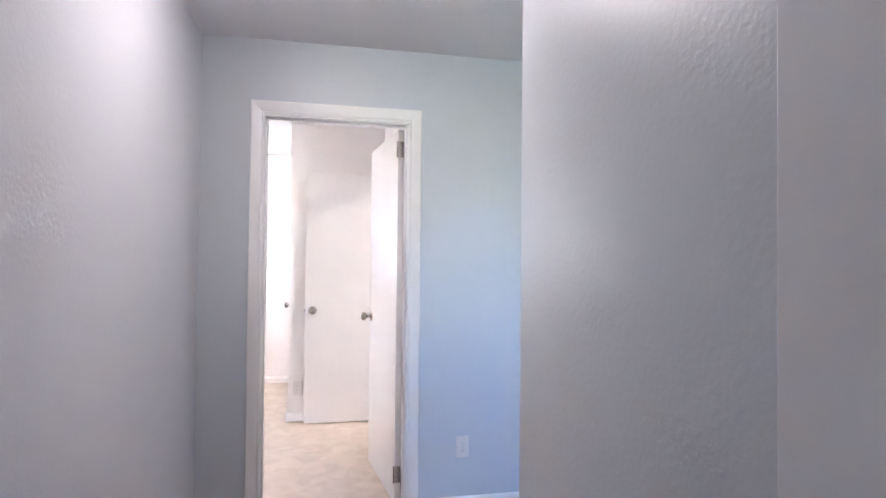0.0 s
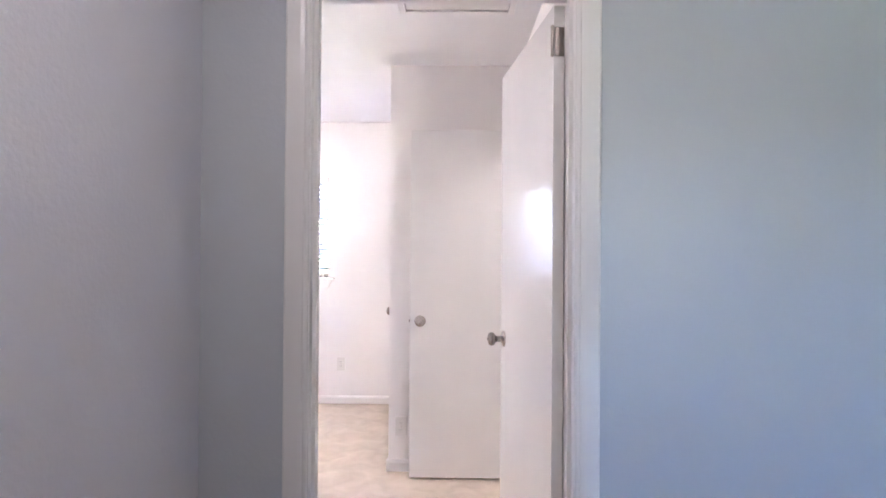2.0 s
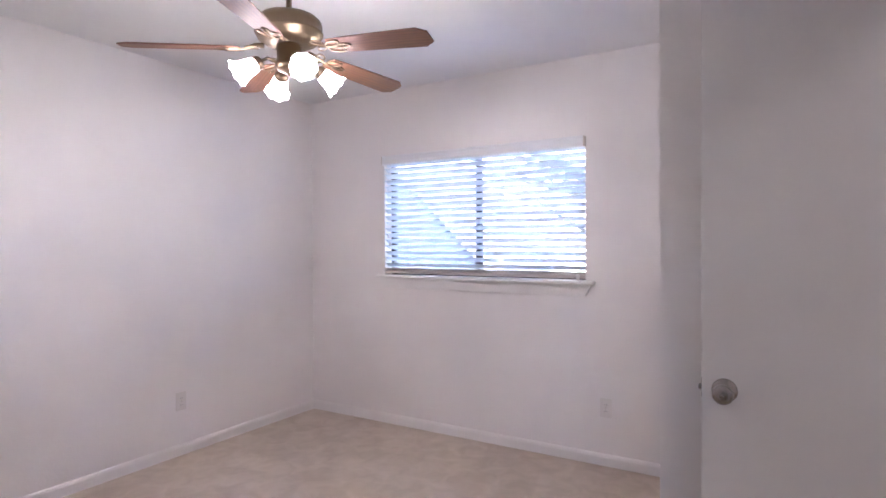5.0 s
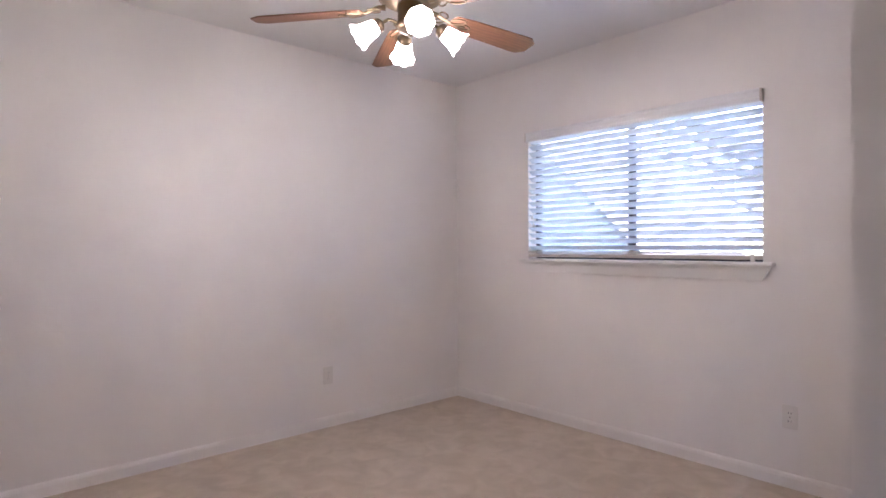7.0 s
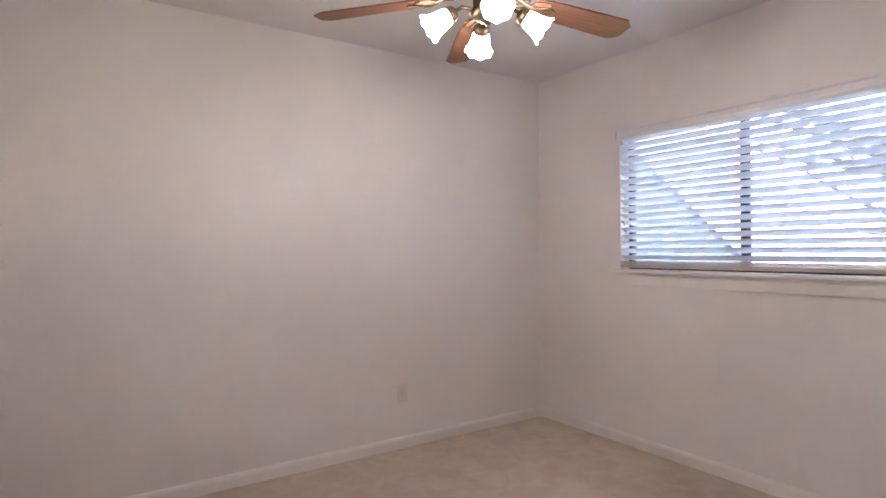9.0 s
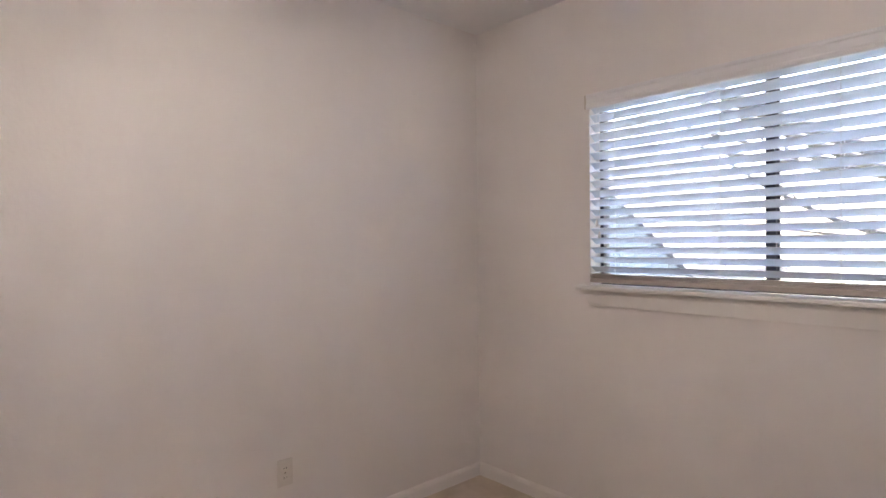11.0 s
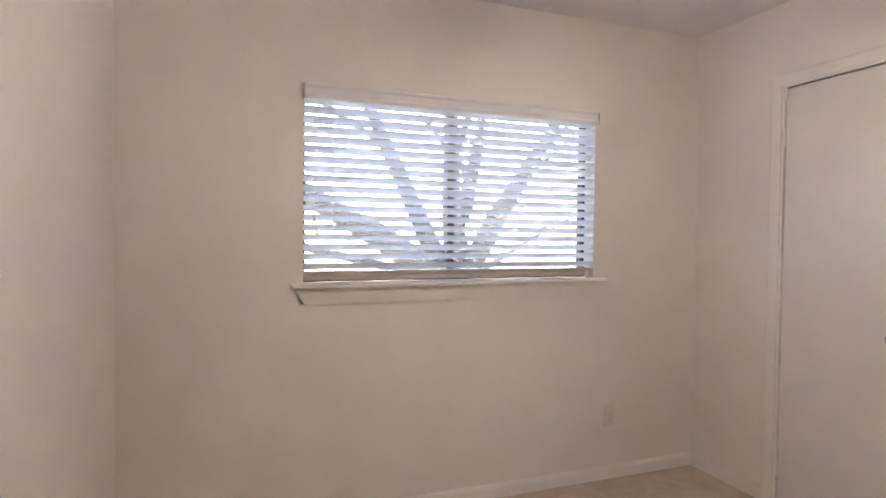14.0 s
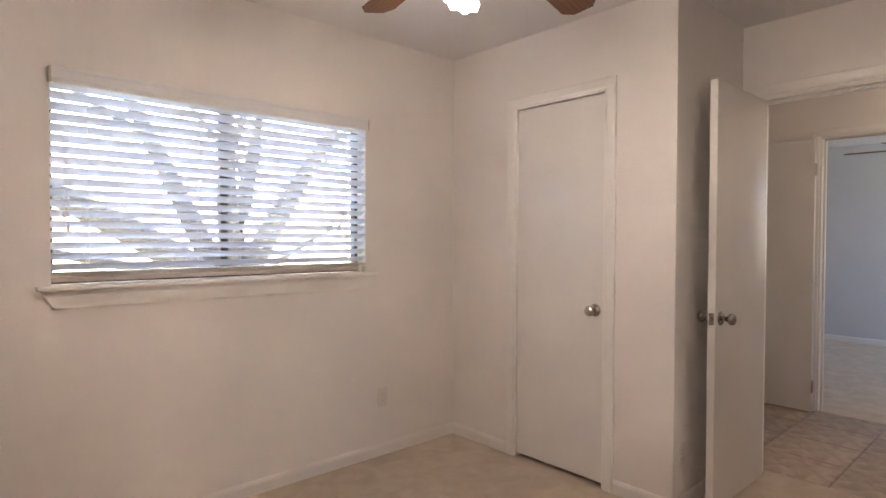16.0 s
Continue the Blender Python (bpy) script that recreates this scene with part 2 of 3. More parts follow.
# hall
boxes("wall_hall_west", [(HL - 0.12, -4.4, 0, HL, 0, H)], GREY_WALL, "pale grey painted hall wall")
boxes("wall_hall_east", [(HR, -3.222, 0, HR + 0.12, HRE, H), (HR, -4.4, 0, HR + 0.12, -3.982, H), (HR, -3.982, DH, HR + 0.12, -3.222, H)], BLUE_WALL, "pale blue orange-peel hall wall ending in a corner")
boxes("wall_hall_south", [(HL, -4.4, 0, 1.5, -4.28, H), (2.4, -4.4, 0, 3.4, -4.28, H), (1.5, -4.4, 0, 2.4, -4.28, 1.22), (1.5, -4.4, 1.95, 2.4, -4.28, H)], GREY_WALL, "pale grey wall with a wide window opening")
boxes("wall_living_east", [(3.4, -4.4, 0, 3.52, 0.06, H)], GREY_WALL, "pale grey wall closing the room beside the hall")
# second hall and the far room
boxes("wall_side_hall_north", [(XD + 0.12, 3.2, 0, XF, YW, H)], WHITE_WALL, "plain wall closing the side hall")
boxes("wall_side_hall_south", [(XD + 0.12, 0.06, 0, XF, 0.12, H)], WHITE_WALL, "plain white wall of the side hall")
boxes("wall_side_hall_east", [(XF, 0.06, 0, XF + 0.12, FY0, H), (XF, FY1, 0, XF + 0.12, YW, H), (XF, FY0, DH, XF + 0.12, FY1, H)], WHITE_WALL, "white wall around the far room's doorway")
boxes("wall_far_east", [(5.6, 0.06, 0, 5.72, 4.5, H)], GREY_WALL, "pale grey wall of the far room")
boxes("wall_far_south", [(XF + 0.12, 0.06, 0, 4.0, 0.12, H), (5.3, 0.06, 0, 5.6, 0.12, H), (4.0, 0.06, 0, 5.3, 0.12, 0.9), (4.0, 0.06, 2.1, 5.3, 0.12, H)], GREY_WALL, "pale grey wall with a window opening")
boxes("wall_far_west", [(XF, YW, 0, XF + 0.12, 4.5, H)], GREY_WALL, "pale grey wall beside the far doorway")
boxes("wall_far_north", [(XF + 0.12, 4.38, 0, 5.6, 4.5, H)], GREY_WALL, "pale grey wall closing the far room")

boxes("floor", [(XL - 0.12, 0.06, -0.1, XD + 0.12, YW + 0.14, 0.0)], CARPET, "beige mottled low-pile bedroom carpet", "floor")
boxes("floor_far_room", [(XF + 0.02, 0.06, -0.1, 5.72, 4.5, 0.0)], CARPET, "beige carpet of the far room", "floor")
boxes("ceiling", [(XL - 0.12, 0.06, H, 5.72, 4.5, H + 0.15), (HL - 0.12, -4.4, H, 3.52, 0.06, H + 0.15)], CEILING, "white lightly textured ceiling", "ceiling")


# ---- trim ----
CASING = ((0.0, 0.0), (0.0, 0.010), (0.003, 0.012), (0.009, 0.0125), (0.013, 0.0105), (0.017, 0.0125), (0.026, 0.0145), (0.045, 0.0168), (0.061, 0.018), (0.066, 0.015), (0.066, 0.0))
FLAT = ((0.0, 0.0), (0.0, 0.01), (0.012, 0.014), (0.045, 0.016), (0.055, 0.012), (0.055, 0.0))


def casing(name, a, z, h, m, profile, label):
    """A mitred casing round an opening from a to z, h high, standing out along local -y."""
    bm = bmesh.new()
    rows = []
    for u, v in profile:
        rows.append([bm.verts.new(p) for p in ((a - u, -v, 0), (a - u, -v, h + u), (z + u, -v, h + u), (z + u, -v, 0))])
    for p, q in zip(rows, rows[1:]):
        for i in range(3):
            bm.faces.new((p[i], p[i + 1], q[i + 1], q[i]))
    for i in (0, 3):
        bm.faces.new([r[i] for r in rows])
    return solid(name, bm, TRIM, m=m, label=label, category="door casing", kind="structure")


def jamb(name, a, z, h, depth, m, label, stop=None):
    """The lining of an opening with its stop; local y runs through the wall."""
    bm = bmesh.new()
    t = 0.014
    box(bm, a, -0.004, 0, a + t, depth + 0.004, h)
    box(bm, z - t, -0.004, 0, z, depth + 0.004, h)
    box(bm, a + t, -0.004, h - t, z - t, depth + 0.004, h)
    if stop:
        s0, s1 = stop
        box(bm, a + t, s0, 0, a + t + 0.011, s1, h - t)
        box(bm, z - t - 0.011, s0, 0, z - t, s1, h - t)
        box(bm, a + t + 0.011, s0, h - t - 0.011, z - t - 0.011, s1, h - t)
    return solid(name, bm, TRIM, m=m, label=label, category="door jamb", kind="structure")


I4 = Matrix.Identity(4)
casing("trim_hall_doorway", D1L + 0.01, D1R - 0.01, DH1 - 0.006, I4, CASING, "white moulded door casing on the blue wall")
casing("trim_bedroom_doorway", -D1R, -D1L, DH1, pose(0, TS1, 0, 0, 0, 180), CASING, "white moulded door casing inside the bedroom")
jamb("trim_hall_jamb", D1L - 0.001, D1R + 0.001, DH1 + 0.001, TS1, I4, "white painted door jamb with stop", (0.03, 0.066))
ME = pose(XD, 0, 0, 0, 0, -90)           # local x = -y, out of the wall to the west
casing("trim_second_doorway", -D3B, -D3A, DH, ME, CASING, "white painted casing of the second doorway")
jamb("trim_second_jamb", -D3B - 0.001, -D3A + 0.001, DH + 0.001, 0.12, ME, "white painted jamb of the second doorway", (0.045, 0.085))
MC = pose(XB, 0, 0, 0, 0, -90)
casing("trim_closet", -CY1, -CY0, CH, MC, FLAT, "white painted closet door casing")
jamb("trim_closet_jamb", -CY1 - 0.001, -CY0 + 0.001, CH + 0.001, 0.1, MC, "white painted closet door jamb")
MF = pose(XF, 0, 0, 0, 0, -90)
casing("trim_far_doorway", -FY1, -FY0, DH, MF, FLAT, "white painted casing of the far doorway")
jamb("trim_far_jamb", -FY1 - 0.001, -FY0 + 0.001, DH + 0.001, 0.12, MF, "white painted jamb of the far doorway", (0.05, 0.09))
MR = pose(HR, 0, 0, 0, 0, -90)
casing("trim_hall_side_door", 3.222, 3.982, DH, MR, FLAT, "cream painted casing of the hall's side door")
jamb("trim_hall_side_jamb", 3.221, 3.983, DH + 0.001, 0.12, MR, "cream painted jamb of the hall's side door")

BASE = ((0.0, 0.0), (0.011, 0.0), (0.011, 0.05), (0.008, 0.062), (0.003, 0.07), (0.0, 0.07))


def baseboard(x0, y0, x1, y1, material=None, label="low white painted baseboard"):
    """A moulded board from one point to the next; the room is on the left of the run."""
    d = Vector((x1 - x0, y1 - y0, 0))
    s = Vector((-d.y, d.x, 0)).normalized()
    bm = bmesh.new()
    ends = []
    for p in (Vector((x0, y0, 0)), Vector((x1, y1, 0))):
        ends.append([bm.verts.new(p + s * u + Vector((0, 0, z))) for u, z in BASE])
    k = len(BASE)
    for i in range(k):
        bm.faces.new((ends[0][i], ends[0][(i + 1) % k], ends[1][(i + 1) % k], ends[1][i]))
    bm.faces.new(ends[0])
    bm.faces.new(ends[1][::-1])
    return solid("baseboard", bm, material or TRIM, label=label, category="baseboard", kind="structure")


C = 0.066
baseboard(XL, YW, XL, TS1, WHITE_WALL)
baseboard(XB, YW, XL + 0.011, YW, WHITE_WALL)
baseboard(XB, CY1 + 0.055, XB, YW - 0.011, WHITE_WALL)
baseboard(XB, YB, XB, CY0 - 0.055, WHITE_WALL)
baseboard(XD, YB, XB - 0.011, YB, WHITE_WALL)
baseboard(XL + 0.011, TS1, D1L - C, TS1, WHITE_WALL)
baseboard(XD, TS1, XD, D3A - C, WHITE_WALL)
baseboard(D1L - C, 0, HL, 0)
baseboard(3.4, 0, D1R + C, 0)
baseboard(HL, 0, HL, -4.28)
baseboard(HR, -3.222 + C, HR, HRE)
baseboard(HR - 0.011, HRE, HR + 0.12, HRE)
baseboard(XF, 0.12, XF, FY0 - 0.055)
baseboard(5.6, 0.12, 5.6, 4.38)

# ---- doors ----
KNOB = ((0.033, 0.0), (0.033, 0.003), (0.030, 0.006), (0.016, 0.010), (0.012, 0.014), (0.0115, 0.030), (0.017, 0.036), (0.0255, 0.043), (0.0275, 0.051), (0.0262, 0.058), (0.021, 0.064), (0.012, 0.0665), (0.0, 0.067))
ROSE, BALL = KNOB[:5], KNOB[4:]
KNOB_MESH = mesh_of("door_knob", lathe([(0.012, 0.012)] + list(BALL)), NICKEL, True)
ROSE_MESH = mesh_of("rosette", lathe(list(ROSE) + [(0.0, 0.014)]), NICKEL, True)
BUTTON_MESH = mesh_of("lock_button", lathe(((0.006, 0.066), (0.006, 0.0685), (0.005, 0.07), (0.0, 0.07)), 12), NICKEL, True)


def knob(parent, m):
    k = part("door_knob", KNOB_MESH, NICKEL, parent, "satin nickel round knob", m)
    part("rosette", ROSE_MESH, NICKEL, k)
    part("lock_button", BUTTON_MESH, NICKEL, k)


def door(name, m, w, label, both=True, hinges=True, h=2.025, knob_z=0.917, back=0.058, hinge_side=-1, hinge_z=(0.2, 1.8), hinge_mat=None, gap=0.012):
    """A flush slab. Local x runs from the hinge to the latch, local -y is the front; the hinges sit on y = 0 (front) or at the back."""
    th = 0.035
    d = thing(name, m, label, "door", kind="structure")
    part("door_leaf", soft_box(0.002, 0, gap, w, th, h, 0.002), DOOR, d)
    knob(d, pose(w - back, 0, knob_z, 90, 0, 0))
    if both:
        knob(d, pose(w - back, th, knob_z, -90, 0, 0))
    part("latch_plate", soft_box(w - 0.001, 0.006, knob_z - 0.028, w + 0.0015, th - 0.006, knob_z + 0.028, 0.0006, 1), NICKEL, d, "satin nickel latch plate")
    part("latch_bolt", soft_box(w, 0.012, knob_z - 0.008, w + 0.01, th - 0.013, knob_z + 0.008, 0.002, 1), NICKEL, d, "nickel latch bolt")
    if hinges:
        y = -0.004 if hinge_side < 0 else th + 0.004
        for z in hinge_z:
            bm = lathe(((0.0, -0.045), (0.005, -0.045), (0.0058, -0.043), (0.0058, 0.043), (0.005, 0.046), (0.0, 0.048)), 12)
            hg = part("hinge", bm, hinge_mat or NICKEL, d, "painted-over butt hinge" if hinge_mat else "nickel butt hinge", pose(-0.002, y, z), True)
            part("hinge_leaf", soft_box(-0.001, -y + 0.003, -0.043, 0.0035, -y + th - 0.004, 0.043, 0.0005, 1), hinge_mat or NICKEL, hg)
    return d


# hall door, swung into the bedroom: x from the hinge to the latch, front = hall face
door("door_1", pose(D1R - 0.02, TS1 - 0.002, 0, 0, 0, 97), 0.705, "white flush door standing open into the bedroom", hinge_side=1, h=2.048, knob_z=0.965, hinge_z=(0.17, 1.94))
# second door, open against the closet end wall: hinge at the second doorway
door("door_2", pose(XD - 0.006, 1.75, 0, 0, 0, 180), 0.632, "white flush door standing open beside the closet wall", hinge_side=-1)
# closet door, shut: front faces the room (-x)
door("door_3", pose(XB + 0.004, CY1 - 0.017, 0, 0, 0, -90), CY1 - CY0 - 0.034, "white flush closet door, closed", both=False, h=2.031, back=0.045, hinge_mat=TRIM, gap=0.024)
# far leaf, folded back against the side hall's wall
door("door_4", pose(XF - 0.06, FY1 + 0.005, 0, 0, 0, 90) @ pose(0, 0, 0), 0.76, "white flush door folded back against the side hall wall", both=False, hinge_side=1)
door("door_5", pose(HR - 0.074, -3.215, 0, 0, 0, 90), 0.71, "cream painted flush door folded open against the hall wall")

for z in (0.2, 1.86):
    plate = soft_box(XF + 0.07, FY1 - 0.018, z - 0.045, XF + 0.116, FY1 - 0.0135, z + 0.045, 0.001, 1)
    solid("trim_hinge_plate", plate, NICKEL, label="satin nickel hinge plate on the far door jamb", category="hinge plate", kind="structure")

# ---- window ----
win = thing("window_1", pose(0, YW + 0.085, 0), "dark bronze aluminium sliding window with two panes", "window", kind="structure")
fw, XM = 0.024, -1.82
bm = bmesh.new()
box(bm, WX0, 0, WZ0, WX0 + fw, 0.05, WZ1)
box(bm, WX1 - fw, 0, WZ0, WX1, 0.05, WZ1)
box(bm, WX0 + fw, 0, WZ1 - fw, WX1 - fw, 0.05, WZ1)
box(bm, WX0 + fw, 0, WZ0, WX1 - fw, 0.05, WZ0 + fw)
part("window_frame", bm, BRONZE, win)
for x, y in ((XM - 0.003, 0.008), (XM + 0.003, 0.028)):
    part("meeting_stile", soft_box(x - 0.018, y, WZ0 + fw, x + 0.018, y + 0.018, WZ1 - fw, 0.002, 1), BRONZE, win)
for a, z, y in ((WX0 + fw, XM, 0.016), (XM, WX1 - fw, 0.036)):
    p = part("pane", box(bmesh.new(), a, y, WZ0 + fw, z, y + 0.004, WZ1 - fw), GLASS, win)
    p.visible_shadow = False
bm = bmesh.new()
for r in ((WX0 - 0.001, YW - 0.0, WZ0, WX0 + 0.006, YW + 0.085, WZ1), (WX1 - 0.006, YW, WZ0, WX1 + 0.001, YW + 0.085, WZ1), (WX0, YW, WZ1 - 0.006, WX1, YW + 0.085, WZ1 + 0.001)):
    box(bm, *r)
solid("trim_window_return", bm, TRIM, label="white painted window return", category="trim", kind="structure")
stool = soft_box(-2.604, YW - 0.052, WZ0 - 0.02, -0.988, YW + 0.086, WZ0, 0.006, 3)
solid("window_sill", stool, TRIM, label="white painted window stool with rounded nose", category="window sill", kind="structure")
bm = bmesh.new()
xa, xz, za, zz = -2.586, -1.006, WZ0 - 0.021, WZ0 - 0.092
prof = [(0.0, za), (0.022, za), (0.022, za - 0.02), (0.018, zz + 0.014), (0.016, zz), (0.0, zz)]
ends = [[bm.verts.new((x + s * 0.04 * (za - z) / 0.071, YW - o, z)) for o, z in prof] for x, s in ((xa, 1), (xz, -1))]
for i in range(6):
    bm.faces.new((ends[0][i], ends[0][(i + 1) % 6], ends[1][(i + 1) % 6], ends[1][i]))
bm.faces.new(ends[0]), bm.faces.new(ends[1][::-1])
solid("trim_window_apron", bm, TRIM, label="white apron moulding with sloped ends", category="trim", kind="structure")

# ---- blind ----
blind = thing("window_blind", pose((WX0 + WX1) / 2, YW + 0.02, WZ0), "white slatted window blind lowered with tilted slats", "blind")
BW = (WX1 - WX0) / 2 - 0.006
VZ = WZ1 - WZ0 - 0.002
bm = bmesh.new()
vp = [(-0.052, VZ - 0.068), (-0.056, VZ - 0.062), (-0.056, VZ - 0.05), (-0.052, VZ - 0.045), (-0.052, VZ - 0.018), (-0.056, VZ - 0.013), (-0.056, VZ - 0.004), (-0.052, VZ), (-0.044, VZ), (-0.044, VZ - 0.068)]
ends = [[bm.verts.new((x, y, z)) for y, z in vp] for x in (-BW + 0.004, BW - 0.004)]
for i in range(len(vp)):
    j = (i + 1) % len(vp)
    bm.faces.new((ends[0][i], ends[0][j], ends[1][j], ends[1][i]))
bm.faces.new(ends[0]), bm.faces.new(ends[1][::-1])
part("valance", bm, BLIND, blind)
# valance ends: darker taupe stands in for the shade beside the valance
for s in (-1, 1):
    part("valance_return", soft_box(min(s * (BW + 0.004), s * (BW - 0.0035)), -0.055, VZ - 0.066, max(s * (BW + 0.004), s * (BW - 0.0035)), -0.0205, VZ - 0.002, 0.001, 1), RAIL_AND_END_SHADE, blind, "valance end, its shade put into a taupe colour")
part("head_rail", soft_box(-BW + 0.01, -0.018, VZ - 0.05, BW - 0.01, 0.03, VZ - 0.004, 0.002, 1), BLIND, blind)
bm = bmesh.new()
ROWS = [(-0.025, 0.0), (-0.0125, 0.0018), (0.0, 0.0024), (0.0125, 0.0018), (0.025, 0.0)]
ring = [(y, z + 0.0014) for y, z in ROWS] + [(y, z - 0.0014) for y, z in ROWS[::-1]]
ends = [[bm.verts.new((x, y, z)) for y, z in ring] for x in (-BW, BW)]
for i in range(10):
    j = (i + 1) % 10
    bm.faces.new((ends[0][i], ends[0][j], ends[1][j], ends[1][i]))
bm.faces.new(ends[0]), bm.faces.new(ends[1][::-1])
SLAT_MESH = mesh_of("slat", bm, SLAT)
NS, PITCH = 18, 0.0432
for i in range(NS):
    part("slat", SLAT_MESH, SLAT, blind, "", pose(random.uniform(-0.002, 0.002), 0, 0.074 + i * PITCH, -32 + random.uniform(-1.2, 1.2), random.uniform(-0.1, 0.1), 0))
part("bottom_rail", soft_box(-BW, -0.025, 0.012, BW, 0.025, 0.034, 0.004, 2), RAIL_AND_END_SHADE, blind, "taupe bottom rail")
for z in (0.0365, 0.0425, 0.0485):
    part("stacked_slat", soft_box(-BW, -0.025 + random.uniform(-0.002, 0.002), z, BW, 0.025, z + 0.004, 0.001, 1), RAIL_AND_END_SHADE, blind)
for x in (-BW + 0.13, -0.17, 0.22, BW - 0.13):
    bm = bmesh.new()
    for y in (-0.0225, 0.0225):
        tube(bm, [(x, y, 0.05), (x, y, VZ - 0.05)], 0.0011, 5)
    part("ladder_cord", bm, CORD, blind)
    part("cord_button", lathe(((0.006, -0.004), (0.006, 0.0), (0.0, 0.002)), 10), CORD, blind, "", pose(x, -0.01, 0.014))
for dx, z in ((0.045, 0.30), (0.058, 0.245)):
    bm = tube(bmesh.new(), [(-BW + dx, -0.034, z), (-BW + dx + 0.002, -0.033, 0.55), (-BW + dx, -0.03, VZ - 0.06)], 0.001, 5)
    c = part("pull_cord", bm, CORD, blind)
    part("tassel", lathe(((0.0, 0.0), (0.007, 0.001), (0.0075, 0.008), (0.005, 0.024), (0.002, 0.03), (0.0, 0.03)), 12), PLATE, c, "beige cord tassel", pose(-BW + dx, -0.034, z - 0.03), True)
cl = part("hold_down_bracket", soft_box(BW - 0.055, -0.034, 0.0, BW - 0.035, -0.026, 0.04, 0.002, 1), PLATE, blind, "clear plastic bracket")


# ---- outlets ----
def outlet(m, label):
    o = thing("wall_outlet", m, label, "outlet", "duplex outlets")
    part("cover_plate", soft_box(-0.035, -0.006, -0.057, 0.035, 0, 0.057, 0.003, 2), PLATE, o)
    for z in (-0.02, 0.02):
        bm = lathe(((0.0165, 0.0), (0.0165, 0.0025), (0.0, 0.003)), 20)
        r = part("receptacle", bm, PLATE, o, "", pose(0, -0.005, z, 90, 0, 0))
        for x, h in ((-0.006, 0.0045), (0.006, 0.0035)):
            part("slot", box(bmesh.new(), x - 0.001, -h, 0.0028, x + 0.001, h, 0.0034), DARK, r)
    part("screw", lathe(((0.003, 0.0), (0.003, 0.0012), (0.0, 0.0016)), 10), NICKEL, o, "", pose(0, -0.006, 0, 90, 0, 0))
    return o


outlet(pose(0.663, 0, 0.335), "white duplex outlet on the blue wall")
outlet(pose(-0.926, YW, 0.345), "white duplex outlet below the window")
outlet(pose(XL, 2.172, 0.339, 0, 0, 90), "white duplex outlet low on the blank wall")
outlet(pose(-0.275, YB, 0.27), "white duplex outlet beside the closet corner")


# ---- ceiling fan ----
FX, FY, BZ = -1.797, 1.693, 2.111


def lobe(cx, cy, rx, ry, z, turn=0, k=18):
    return [(cx + rx * math.cos(a) * math.cos(turn) - ry * math.sin(a) * math.sin(turn), cy + rx * math.cos(a) * math.sin(turn) + ry * math.sin(a) * math.cos(turn), z) for a in (2 * math.pi * i / k for i in range(k))]


fan = thing("ceiling_fan", pose(FX, FY, H), "antique brass ceiling fan, oak blades, four lit glass shades", "ceiling fan")
part("canopy", lathe(((0.066, 0.0), (0.067, -0.012), (0.064, -0.026), (0.05, -0.058), (0.034, -0.076), (0.022, -0.084), (0.0, -0.085))), BRASS, fan, "", None, True)
part("downrod", lathe(((0.0125, -0.08), (0.0125, -0.175)), 16), BRASS, fan, "", None, True)
part("collar", lathe(((0.02, -0.146), (0.028, -0.154), (0.03, -0.17), (0.02, -0.172))), BRASS, fan, "", None, True)
part("motor_housing", lathe(((0.03, -0.21), (0.085, -0.213), (0.118, -0.221), (0.133, -0.236), (0.137, -0.252), (0.137, -0.278), (0.141, -0.281), (0.141, -0.288), (0.136, -0.291), (0.128, -0.312), (0.1, -0.328), (0.06, -0.332), (0.0, -0.333)), 40), BRASS, fan, "", pose(0, 0, 0.045), True)
part("switch_housing", lathe(((0.05, -0.33), (0.052, -0.345), (0.05, -0.4), (0.056, -0.405), (0.058, -0.42), (0.05, -0.436), (0.03, -0.446), (0.012, -0.452), (0.008, -0.462), (0.0, -0.464))), BRASS, fan, "", pose(0, 0, 0.045), True)
bm = bmesh.new()
outline = [(0.205, -0.047), (0.30, -0.055), (0.604, -0.066), (0.643, -0.036), (0.643, 0.036), (0.604, 0.066), (0.30, 0.055), (0.205, 0.047), (0.192, 0.02), (0.192, -0.02)]
top = [bm.verts.new((x, y, 0.003)) for x, y in outline]
low = [bm.verts.new((x, y, -0.003)) for x, y in outline]
bm.faces.new(top), bm.faces.new(low[::-1])
for i in range(len(outline)):
    j = (i + 1) % len(outline)
    bm.faces.new((low[i], low[j], top[j], top[i]))
bmesh.ops.bevel(bm, geom=[e for e in bm.edges if abs(e.verts[0].co.z - e.verts[1].co.z) < 1e-6], offset=0.0012, segments=1, affect="EDGES")
BLADE_MESH = mesh_of("blade", bm, OAK)
bm = bmesh.new()
for s in (-1, 1):
    tube(bm, lobe(0.222, s * 0.023, 0.036, 0.016, -0.006, s * 0.35), 0.0034, 6, True)
    tube(bm, lobe(0.150, s * 0.022, 0.026, 0.014, 0.004, s * -0.5), 0.0034, 6, True)
tube(bm, lobe(0.262, 0, 0.032, 0.014, -0.006), 0.0034, 6, True)
tube(bm, [(0.10, 0, 0.012), (0.135, 0, 0.012), (0.17, 0, 0.0), (0.2, 0, -0.006), (0.27, 0, -0.006)], [0.012, 0.01, 0.007, 0.006, 0.004], 8)
IRON_MESH = mesh_of("blade_iron", bm, BRASS, True)
for k in range(5):
    bl = part("blade", BLADE_MESH, OAK, fan, "brown oak blade with clipped corners", pose(0, 0, BZ + 0.03 - H, 0, 0, 9.8 + 72 * k) @ pose(0, 0, 0, -11, 3, 0))
    part("blade_iron", IRON_MESH, BRASS, bl, "scrolled brass blade iron")
